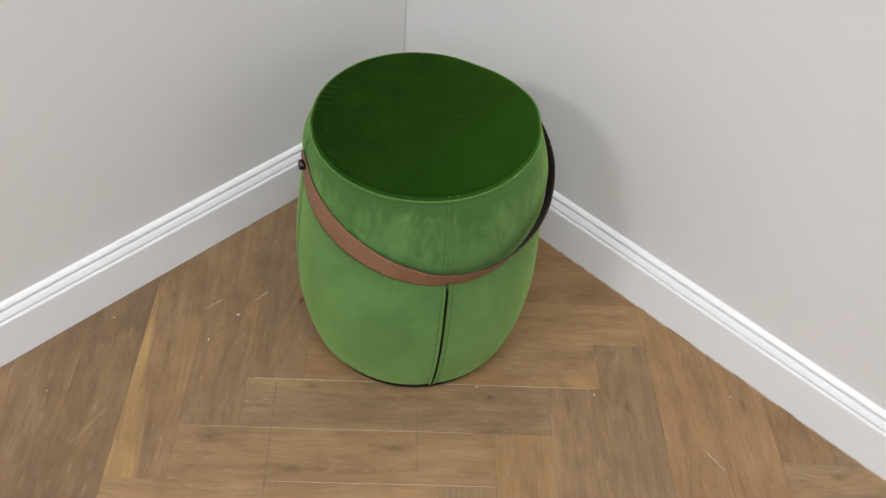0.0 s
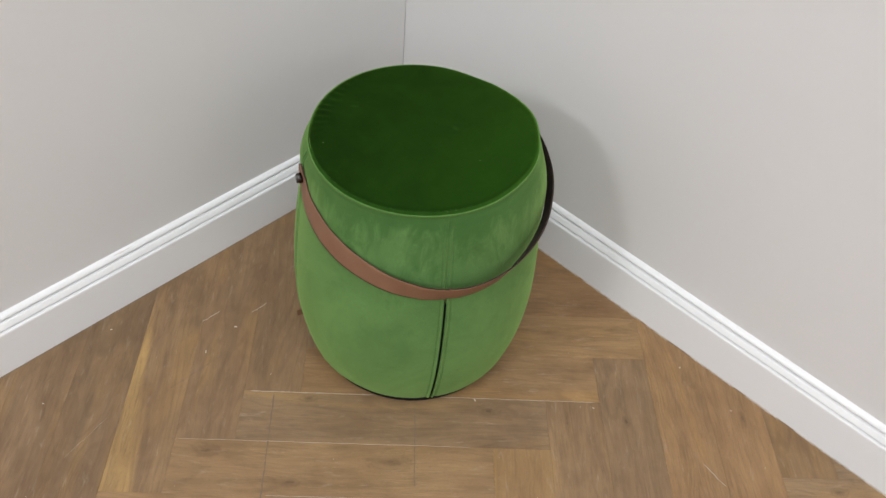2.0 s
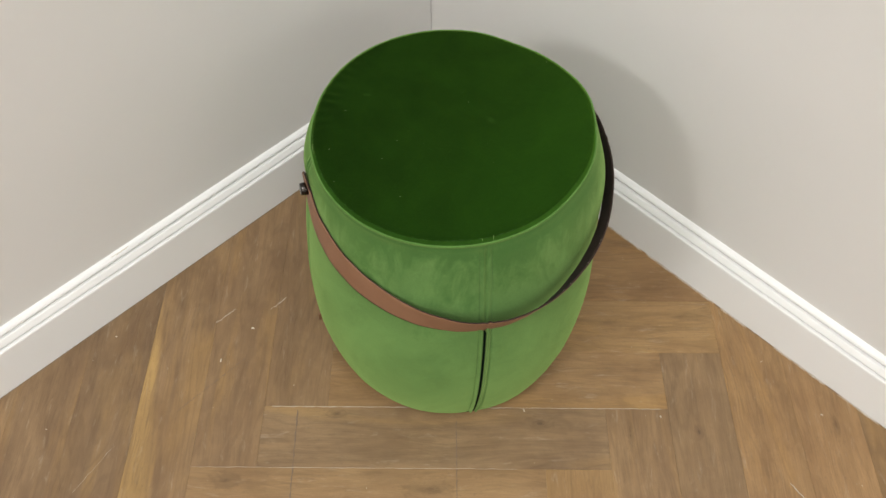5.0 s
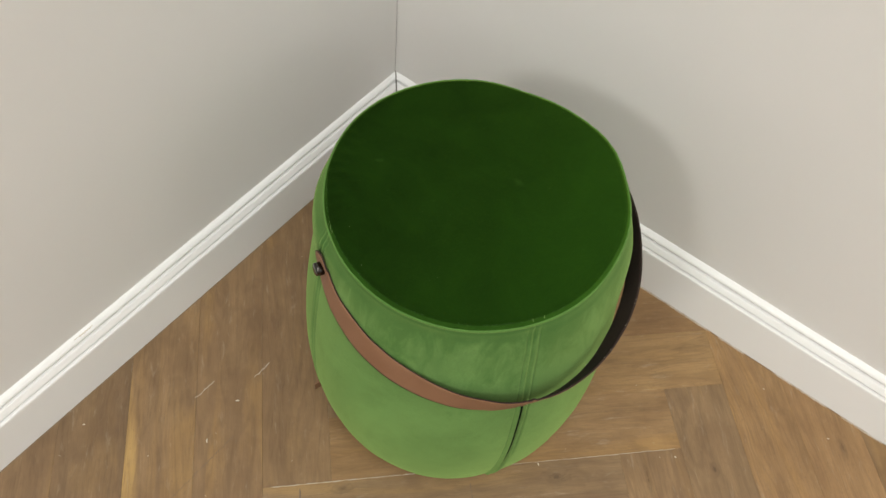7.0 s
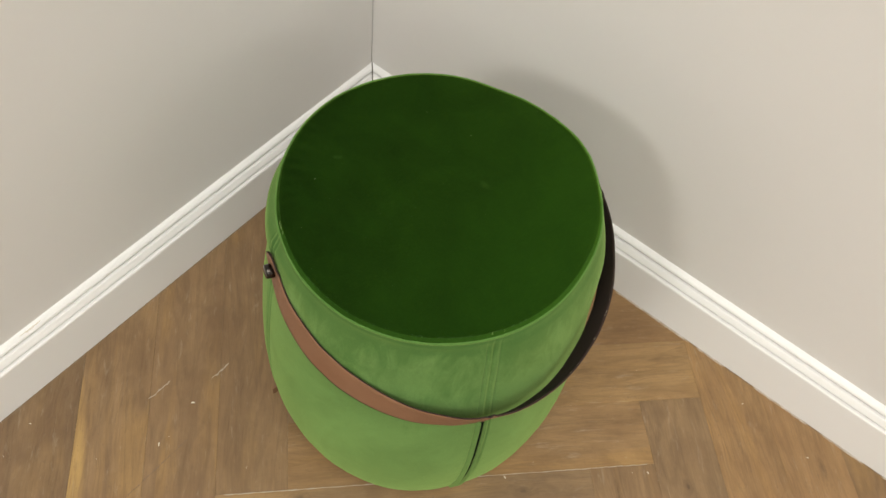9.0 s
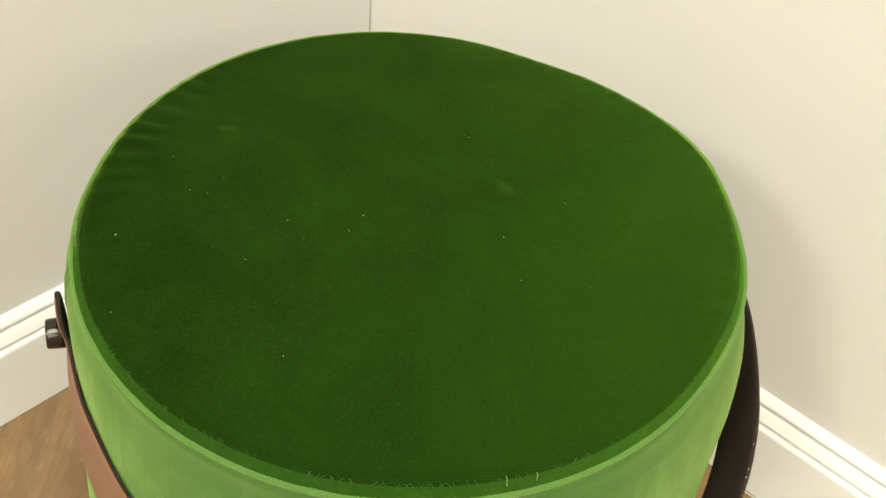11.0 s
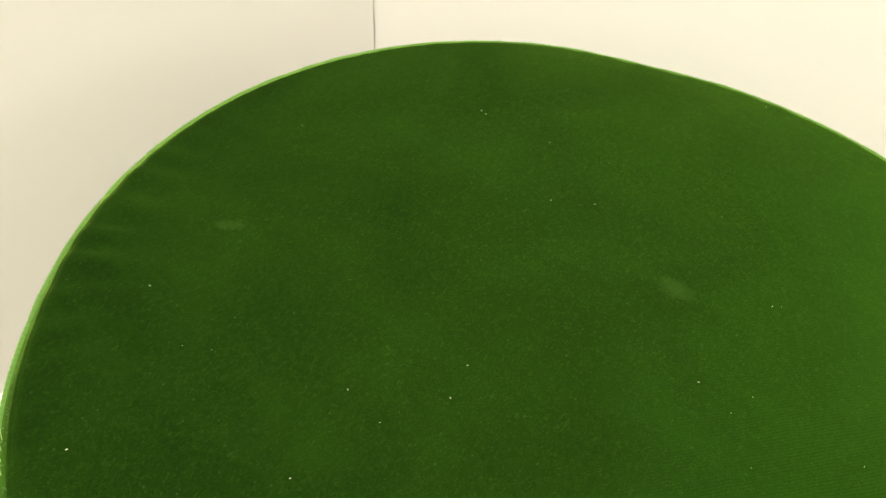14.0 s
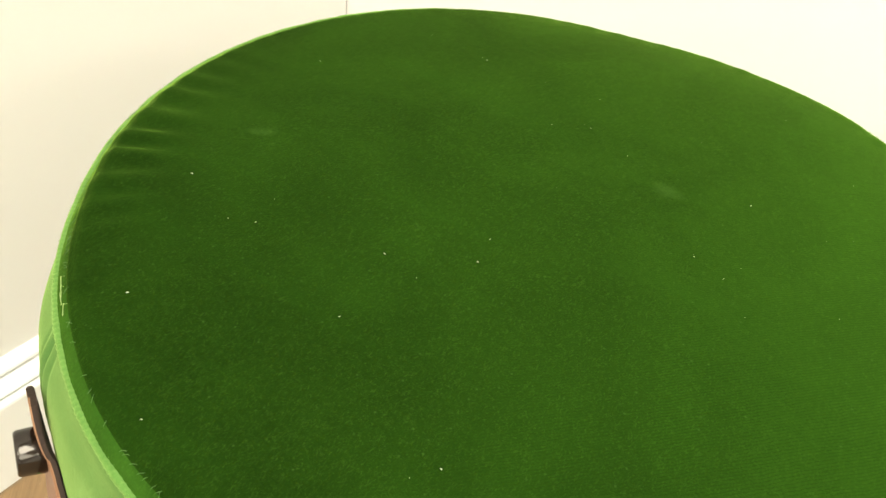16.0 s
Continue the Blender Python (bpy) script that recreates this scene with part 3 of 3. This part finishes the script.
rows.append([on_ring(a, seat_edge(a) + 0.0003, ridge_height(a) - 0.0026) for a in fine])
v, f = grid(rows, True)
seat = part("seat", mesh("seat", v, f, SEAT_VELVET_SHADED, True), pouf, "green velvet seat pad, painted in a shaded tone, with lint on it")

# the binding: a narrow tuck from the seat's seam to the piping
rows = []
for k in range(9):
    t = k / 8
    row = []
    for a in fine:
        r0, r1 = seat_edge(a) - 0.0003, ridge_radius(a)
        z0, z1 = seat_height(a, r0) - 0.0020, ridge_height(a)
        sag = 0.0007 * math.sin(math.pi * t) * (1 + 0.6 * noise.noise((a * 0.3, 4, 0)))
        row.append(on_ring(a, r0 + (r1 - r0) * t, z0 + (z1 - z0) * t * t - sag))
    rows.append(row)
v, f = grid(rows, True)
binding = part("rim_binding", mesh("rim_binding", v, f, RIM_VELVET_HALF_SHADED, True), pouf, "rolled green velvet rim, painted half shaded, beside the piping")
# the piping, and the cut pile that stands out along it, its colour paled to draw the rim's bright halo
rows = []
for k in range(1440):
    a = -180 + k * 0.25
    back = raised(a)
    r, z = ridge_radius(a) + 0.0002 * back, ridge_height(a) - 0.0004 * back
    w = (0.00095 + 0.00055 * back) * (1 + 0.25 * noise.noise((a * 0.25, 9, 0)) + 0.13 * (1 - back) * math.sin(a * 8.4 + 2 * noise.noise((a * 0.1, 2, 0))))
    inner = w * (1 + 1.3 * (1 - back))
    rows.append([on_ring(a, r + (w if t < 90 or t > 270 else inner) * math.cos(radians(t)), z + w * math.sin(radians(t))) for t in range(0, 360, 30)])
rows.append(rows[0])
v, f = grid(rows, True)
piping = part("piping", mesh("piping", v, f, PIPING_VELVET_BRIGHT, True), pouf, "green velvet piping round the seat, painted bright")
rnd = random.Random(8)
hairs = []
for k in range(9000):
    a, t = rnd.uniform(-180, 180), radians(rnd.uniform(-40, 150))
    r, z = ridge_radius(a) + 0.0007 * math.cos(t) + 0.0006 * raised(a), ridge_height(a) + 0.0007 * math.sin(t)
    n = rnd.uniform(0.0003, 0.0010)
    p = Vector(on_ring(a, r, z))
    q = Vector(on_ring(a + rnd.uniform(-0.25, 0.25), r + n * math.cos(t), z + n * math.sin(t)))
    w = Vector(on_ring(a + 90, 0.00006, 0))
    u = Vector((0, 0, 0.00006))
    hairs.append(([p - w, p + w, p + u, q], [(0, 1, 3), (1, 2, 3), (2, 0, 3)]))
part("nap", mesh("nap", *joined(hairs), HALO_PILE), piping, "cut pile along the piping, paled for a bright edge")["kind"] = "stuff"


# stitching along the rim and the seams
rnd = random.Random(5)
stitches = []
step = 0.62
for k in range(int(186 / step)):
    a = -168 + k * step + rnd.uniform(-0.25, 0.25)
    r0, up = seat_edge(a), rnd.uniform(0.1, 1.0)
    if rnd.random() < 0.60 - 0.6 * noise.noise((a * 0.12, 3, 7)):
        continue
    turn = rnd.choice((-1, 1)) * rnd.uniform(0.2, 0.8)
    stitches.append(tube([on_ring(a + e * turn, r0 + d, seat_height(a, r0) + h) for e, d, h in ((0.0, 0.0008, -0.0016), (0.3, 0.0003, -0.0011), (0.7, -0.0002, -0.0010), (1.0, -0.0007 * up, -0.0007))], 0.00008, 4))
part("rim_stitching", mesh("rim_stitching", *joined(stitches), THREAD), seat, "row of green thread ticks along the seat's seam")["kind"] = "stuff"
for seam in SEAMS[:2]:
    rows2 = []
    for off in (-2.25, 2.25):
        for k in range(92 if seam > -90 else 70):
            z = 0.012 + k * 0.0039
            pts = [on_ring(seam + off + lean(seam, zz), body_radius(seam + off + lean(seam, zz), zz) + e, zz) for zz, e in ((z, -0.0002), (z + 0.0014, 0.0003), (z + 0.0028, -0.0002))]
            rows2.append(tube(pts, 0.00034, 4))
    part("seam_stitching", mesh("seam_stitching", *joined(rows2), THREAD), side)

# a near-black strip set in the open front seam, in place of the shade inside it
rows = [[on_ring(SEAMS[0] + lean(SEAMS[0], z) + e, body_radius(SEAMS[0] + lean(SEAMS[0], z) + 2.9, z) - 0.0012, z) for e in (-0.48, -0.22, 0.22, 0.48)] for z in np.linspace(0.014, 0.2480, 70)]
v, f = grid([[on_ring(SEAMS[0], body_radius(SEAMS[0] + 2.9, 0.2490) - 0.006, 0.2490)] * 4] + rows[::-1], False)
part("seam_shade", mesh("seam_shade", v, f, SEAM_SHADE, True), side, "dark strip for the shade in the open seam")

# loose thread ends where the seams meet the rim
ends = []
for seam in SEAMS[:2]:
    for k in range(4 if seam < -90 else 2):
        a = seam + (-1.6, 2.6, -0.2, 0.9)[k] + rnd.uniform(-0.3, 0.3)
        r = seat_edge(a) + 0.0022
        long = rnd.uniform(0.0012, 0.0026)
        bend = rnd.uniform(-0.25, 0.25)
        ends.append(tube([on_ring(a, r + 0.0010, ridge_height(a)), on_ring(a + bend * 0.3, r - 0.0004, ridge_height(a) + 0.0010), on_ring(a + bend, r - long * 0.6, seat_height(a, r - long * 0.6) + 0.0004), on_ring(a + bend * 1.6, r - long, seat_height(a, r - long) + 0.0002)], 0.00009, 4))
part("loose_threads", mesh("loose_threads", *joined(ends), LOOSE_THREAD), seat, "pale loose thread ends")["kind"] = "stuff"

# an added black ring it stands on, drawing the dark contact shade at the floor
rows = [[on_ring(a, r, z) for a in range(-180, 180, 4)] for r, z in ((0.108, 0.0125), (0.108, 0.0), (0.1474, 0.0), (0.1486, 0.001), (0.1486, 0.0125))]
v, f = grid(rows, True)
part("contact_shade_ring", mesh("contact_shade_ring", v, f, CONTACT_SHADE), pouf, "black ring added for the contact shade at the floor")

# the strap: upper and lower edge by angle, from stud to stud
# (angle, middle height, stand-off of the upper edge, of the lower edge)
STRAP = ((-118.5, 0.3650, 0.0032, 0.0047), (-116.5, 0.3475, 0.0004, 0.0029), (-109, 0.3325, 0.0002, 0.0046), (-95, 0.3180, 0.0000, 0.0070), (-75, 0.3000, 0.0008, 0.0074),
         (-55, 0.2865, 0.0070, 0.0068), (-35, 0.2790, 0.0155, 0.0070), (-12, 0.2820, 0.0188, 0.0070), (12, 0.2955, 0.0180, 0.0048), (38, 0.3140, 0.0080, 0.0012),
         (62, 0.3340, 0.0030, 0.0014), (76, 0.3500, 0.0045, 0.0040), (82, 0.3640, 0.0045, 0.0045))
WIDE = 0.0290


def smooth_at(values, s):
    n = len(values) - 1
    x = s * n
    i = min(int(x), n - 1)
    t = x - i
    p = [values[min(max(i + k, 0), n)] for k in (-1, 0, 1, 2)]
    return 0.5 * (2 * p[1] + (p[2] - p[0]) * t + (2 * p[0] - 5 * p[1] + 4 * p[2] - p[3]) * t * t + (3 * p[1] - p[0] - 3 * p[2] + p[3]) * t ** 3)


def strap_mesh():
    n, thick = 200, 0.0022
    steps = (0.0, 0.060, 0.2, 0.4, 0.6, 0.8, 0.965, 1.0)
    across = len(steps) - 1
    nodes = list(zip(*STRAP))
    mids, tilts = [], []
    for i in range(n + 1):
        a, z, ou, ol = (smooth_at(values, i / n) for values in nodes)
        mids.append(Vector(on_ring(a, body_radius(a, z) + (ou + ol) / 2, z)))
        tilts.append(math.asin(max(-0.8, min(0.8, (ou - ol) / WIDE))))
    run = [0.0]
    for p, q in zip(mids, mids[1:]):
        run.append(run[-1] + (q - p).length)
    rows = []
    for i, p in enumerate(mids):
        tangent = (mids[min(i + 1, n)] - mids[max(i - 1, 0)]).normalized()
        radial = Vector((p.x, p.y, 0)).normalized()
        radial = (radial - tangent * radial.dot(tangent)).normalized()
        up = radial.cross(tangent).normalized()
        across_dir = (up * math.cos(tilts[i]) + radial * math.sin(tilts[i])).normalized()
        normal = tangent.cross(across_dir).normalized()
        end = min(run[i], run[-1] - run[i])
        wide = WIDE * (1 if end > 0.015 else max(0.05, math.sqrt(max(0, 1 - ((0.015 - end) / 0.015) ** 2))))
        mid = [p + across_dir * wide * (k - 0.5) for k in steps]
        # the section: outer face, inner face, edges a little rounded
        ring = [q + normal * (thick / 2 if 0 < k < across else thick * 0.28) for k, q in enumerate(mid)]
        ring += [q - normal * (thick / 2 if 0 < k < across else thick * 0.28) for k, q in reversed(list(enumerate(mid)))]
        rows.append(ring)
    v, f = grid(rows, True)
    m = len(rows[0])
    f.append(tuple(range(m - 1, -1, -1)))
    f.append(tuple(n * m + k for k in range(m)))
    me = mesh("strap", v, f, (LEATHER, SUEDE))
    for poly in me.polygons[: n * m]:
        k = poly.index % m
        poly.material_index = 0 if 0 < k < across else 1
        poly.use_smooth = 0 < k < across - 1 or across + 1 < k < m - 2
    for poly in me.polygons[n * m:]:
        poly.material_index = 1
    return me


strap = part("strap", strap_mesh(), pouf, "brown leather strap with dark raw edges and back")


wear = []
rnd = random.Random(21)
for _ in range(14):
    q = rnd.uniform(0.56, 0.80)
    a, z, ou, ol = (smooth_at(values, q) for values in zip(*STRAP))
    up = rnd.random() < 0.35
    zz = z + (WIDE / 2 if up else -WIDE / 2) * 0.93
    p = Vector(on_ring(a, body_radius(a, z) + (ou if up else ol) - 0.0009, zz))
    e = Vector(on_ring(a + 90, rnd.uniform(0.0003, 0.0009), 0))
    wear.append(tube([p - e, p + Vector((0, 0, 0.0002)), p + e], 0.00028, 4))
part("edge_wear", mesh("edge_wear", *joined(wear), SCUFF), strap, "pale worn nicks on the strap's edge")["kind"] = "stuff"


def stud(deg, z, r):
    prof = [(0.0, 0.0), (0.0066, 0.0), (0.0069, 0.0008), (0.0066, 0.0068), (0.0064, 0.0075), (0.0059, 0.0079), (0.0, 0.0079)]
    rows = [[(rr * math.cos(math.radians(t)), rr * math.sin(math.radians(t)), h) for t in range(0, 360, 10)] for rr, h in prof]
    v, f = grid(rows, True)
    ob = part("stud", mesh("stud", v, f, STUD, True), strap, "black metal stud", Matrix.Translation(on_ring(deg, r, z)) @ pose(0, 0, 0, 0, 82, deg))
    mod = ob.modifiers.new("edges", "EDGE_SPLIT")
    mod.split_angle = radians(40)
    return ob


stud(-116.8, 0.3475, 0.1595)
stud(76.0, 0.3500, 0.1600)

# a small woven tag in the side seam
ta, tz = -123.0, 0.066
tr = body_radius(ta, tz) - 0.003
rows = []
for k in range(7):
    s = k / 6
    rows.append([on_ring(ta + e * 0.35 + s * 1.2, tr + 0.0125 * s, tz + 0.0065 * h - 0.0015 * s * s) for h, e in ((-1, -1), (0, -1), (1, -1), (1, 1), (0, 1), (-1, 1))])
v, f = grid(rows, True)
f.append(tuple(36 + k for k in range(6)))
part("tag", mesh("tag", v, f, LEATHER), side, "small brown leather side tag")

# ---- lint on the seat, dust on the floor ----
rnd = random.Random(11)
bits = []


def fleck(x, y, z, size, r):
    a = r.uniform(0, math.tau)
    pts = [Vector((x + math.cos(a + e) * size * k, y + math.sin(a + e) * size * k, z + h * size)) for k, e, h in ((-0.5, 0, 0.1), (-0.1, 0.3, 0.35), (0.5, r.uniform(-0.5, 0.5), 0.15))]
    return tube(pts, size * 0.22, 4)


for x, y, size in ((0.0025, -0.0445, 0.0011), (-0.0195, -0.0595, 0.0011), (-0.0885, -0.0695, 0.0011), (-0.0605, -0.1155, 0.0014), (0.0535, 0.0395, 0.0008), (-0.0065, -0.0615, 0.0007),
                   (-0.0125, -0.0865, 0.0009), (-0.0005, -0.0335, 0.0008), (0.0495, 0.0015, 0.0009), (-0.0085, 0.0435, 0.0007), (-0.0255, -0.1390, 0.0010), (0.0355, -0.1065, 0.0011),
                   (-0.0375, 0.0605, 0.0006), (-0.0645, 0.0595, 0.0007), (-0.0565, -0.0735, 0.0008)):
    r = math.hypot(x, y)
    if r < RIM - 0.008:
        bits.append(fleck(CX + x, CY + y, seat_height(math.degrees(math.atan2(y, x)), r) + 0.0002, size * 0.52, rnd))
for _ in range(28):
    r, a = RIM * 0.93 * math.sqrt(rnd.random()), rnd.uniform(0, math.tau)
    bits.append(fleck(CX + r * math.cos(a), CY + r * math.sin(a), seat_height(math.degrees(a), r) + 0.0001, rnd.choice((0.0002, 0.0002, 0.0003, 0.0004)), rnd))
tagged(new("seat_lint", mesh("seat_lint", *joined(bits), LINT)), "tiny white lint specks on the green velvet seat", "lint", kind="stuff")

bits = []
for x, y, size in ((0.5195, -0.336, 0.0036), (0.652, -0.214, 0.0034), (0.178, -0.578, 0.0050), (0.168, -0.516, 0.0046), (0.045, -0.660, 0.0030), (0.10, -0.80, 0.0025), (0.80, -0.06, 0.0030), (0.70, -0.05, 0.0026)):
    bits.append(fleck(x, y, 0.0006, size, rnd))
for _ in range(70):
    bits.append(fleck(rnd.uniform(0.05, 1.1), rnd.uniform(-1.1, -0.05), 0.0004, rnd.choice((0.0008, 0.0012, 0.0016)), rnd))
tagged(new("floor_dust", mesh("floor_dust", *joined(bits), CRUMB)), "pale crumbs and dust specks on the wooden floor", "dust", kind="stuff")

# ---- the floor: herringbone boards at 45 degrees to the walls ----
W, L = 0.0838, 0.4520
U0, V0 = 0.405, -0.4335
floor = structure("floor", *box(-0.05, -ROOM - 0.05, -0.05, ROOM + 0.05, 0.05, -0.0022), JOINT, "herringbone floor of worn brown oak boards", "floor")
H2 = math.sqrt(0.5)


def to_world(u, v):
    return ((u - v) * H2, (u + v) * H2)


def clip(poly, axis, limit, keep_less):
    out = []
    for i, p in enumerate(poly):
        q = poly[(i + 1) % len(poly)]
        a, b = p[axis] - limit, q[axis] - limit
        if keep_less:
            a, b = -a, -b
        if a >= 0:
            out.append(p)
        if (a >= 0) != (b >= 0):
            t = a / (a - b)
            out.append((p[0] + t * (q[0] - p[0]), p[1] + t * (q[1] - p[1])))
    return out


def slab(poly, z0, z1, inset):
    """A board: its top a little smaller than its foot, so that the joints are fine V grooves."""
    n = len(poly)
    cx, cy = sum(p[0] for p in poly) / n, sum(p[1] for p in poly) / n

    def shrunk(k):
        return [(x - (1 if x > cx else -1) * k, y - (1 if y > cy else -1) * k) for x, y in poly]
    lo, hi = shrunk(0.00004), shrunk(0.00004 + inset)
    v = [(x, y, z0) for x, y in lo] + [(x, y, z1 - 0.0003) for x, y in lo] + [(x, y, z1) for x, y in hi]
    f = [tuple(2 * n + i for i in range(n))]
    for j in (0, 1):
        f += [(j * n + i, j * n + (i + 1) % n, (j + 1) * n + (i + 1) % n, (j + 1) * n + i) for i in range(n)]
    return v, f


whole = mesh("plank", *slab([(-L / 2, -W / 2), (L / 2, -W / 2), (L / 2, W / 2), (-L / 2, W / 2)], -0.006, 0.0, 0.00014), OAK)
SAPPY = {(1, 3, 1), (0, 2, 1)}
TINTS = {(0, 0, 0): (1.14, 1.10, 0.94), (0, 1, 0): (1.08, 1.03, 0.92), (0, 2, 0): (0.92, 0.93, 0.94), (0, 3, 0): (1.08, 1.05, 0.96), (0, 4, 0): (1.15, 1.12, 1.02),
         (1, 3, 1): (0.92, 0.90, 0.88), (1, 4, 1): (0.76, 0.75, 0.76), (1, 5, 1): (0.84, 0.83, 0.84), (1, 2, 1): (0.90, 0.88, 0.87), (1, 1, 1): (0.88, 0.86, 0.84),
         (0, 0, 1): (0.92, 0.92, 0.91), (0, -1, 1): (1.10, 1.03, 0.90), (0, -2, 1): (1.06, 0.98, 0.86), (0, -3, 1): (0.86, 0.83, 0.78), (0, 1, 1): (0.96, 0.94, 0.91),
         (0, 2, 1): (1.18, 1.13, 0.95), (0, -1, 0): (0.92, 0.84, 0.72), (0, -2, 0): (0.88, 0.80, 0.68)}
rnd = random.Random(3)
far = ([], [])
for row in range(-12, 14):
    for k in range(-70, 70):
        for kind in (0, 1):
            if kind == 0:  # across
                u, v = U0 - k * W - L / 2, V0 - (k + 0.5) * W
            else:  # along the view
                u, v = U0 - (k + 0.5) * W, V0 - (k + 1) * W - L / 2
            u, v = u - row * L, v + row * L
            x, y = to_world(u, v)
            if not (-0.3 < x < ROOM + 0.3 and -ROOM - 0.3 < y < 0.3):
                continue
            turn = 45 if kind == 0 else 135
            shade = rnd.uniform(0.88, 1.06)
            warm = rnd.uniform(-0.05, 0.05)
            tint = TINTS.get((row, k, kind), (shade * (1 + warm), shade, shade * (1 - warm * 1.3)))
            m = pose(x, y, 0, 0, 0, turn)
            half = [(-L / 2, -W / 2), (L / 2, -W / 2), (L / 2, W / 2), (-L / 2, W / 2)]
            corners = [tuple((m @ Vector((*p, 0)))[:2]) for p in half]
            cut = corners
            for axis, limit, less in ((0, 0.004, False), (0, ROOM - 0.004, True), (1, -0.004, True), (1, -ROOM + 0.004, False)):
                cut = clip(cut, axis, limit, less) if cut else cut
            if len(cut) < 3:
                continue
            same = len(cut) == 4 and all(math.dist(a, b) < 1e-6 for a, b in zip(cut, corners))
            inv = m.inverted()
            local = [tuple((inv @ Vector((*p, 0)))[:2]) for p in cut]
            if x < 1.75 and y > -1.75:
                mat = SAP_OAK if (row, k, kind) in SAPPY else OAK
                me = whole if same and mat is OAK else mesh("plank", *slab(local, -0.006, 0.0, 0.00014), mat)
                ob = part("plank", me, floor, m=m)
                ob.color = (*tint, 1)
            else:
                vv, ff = slab(local, -0.006, 0.0, 0.00014)
                back = pose(0, 0, 0, 0, 0, turn).inverted() @ m
                far[kind].append(([back @ Vector(p) for p in vv], ff))
for boards, turn in zip(far, (45, 135)):
    part("far_planks", mesh("far_planks", *joined(boards), FAR_OAK), floor, m=pose(0, 0, 0, 0, 0, turn))["kind"] = "stuff"

# pale dirt in one open joint, scratches and scuffs
def uv_line(a, b, n, shake, seed):
    return [to_world(*p) for p in line(a, b, n, shake, seed)]


part("open_joint", mesh("open_joint", *joined([ragged_strip(uv_line(a, b, n, 0.0004, s), w, 0.0001, s, 0.0003) for a, b, n, w, s in (
    ((-0.205, -0.6012), (-0.02, -0.6012), 40, 0.0013, 1), ((0.02, -0.6012), (0.313, -0.6012), 60, 0.0009, 2),
    ((-0.16, -0.7685), (0.15, -0.7685), 50, 0.0008, 3), ((-0.298, -0.685), (0.12, -0.685), 50, 0.0006, 4))]), SCUFF), floor, "pale dirt in the board joints")
part("scratch", mesh("scratch", *joined([ragged_strip(uv_line(a, b, n, 0.0004, s), w, 0.0001, s, 0.0002) for a, b, n, w, s in (
    ((-0.170, -0.606), (-0.164, -0.86), 60, 0.0018, 5), ((0.040, -0.62), (0.041, -0.75), 40, 0.0012, 6), ((-0.33, -0.61), (-0.25, -0.53), 30, 0.0008, 7))]), PENCIL), floor, "dark scratch across the boards")
part("scuff", mesh("scuff", *joined([ragged_strip(uv_line(a, b, n, 0.0009, s), w, 0.0001, s, 0.0002) for a, b, n, w, s in (
    ((-0.300, -0.475), (-0.275, -0.452), 12, 0.0016, 8), ((-0.225, -0.452), (-0.205, -0.432), 10, 0.0018, 9), ((-0.44, -0.72), (-0.40, -0.655), 14, 0.0004, 10),
    ((0.46, -0.70), (0.485, -0.735), 8, 0.0016, 11))]), SCUFF), floor, "pale scuff marks on the boards")
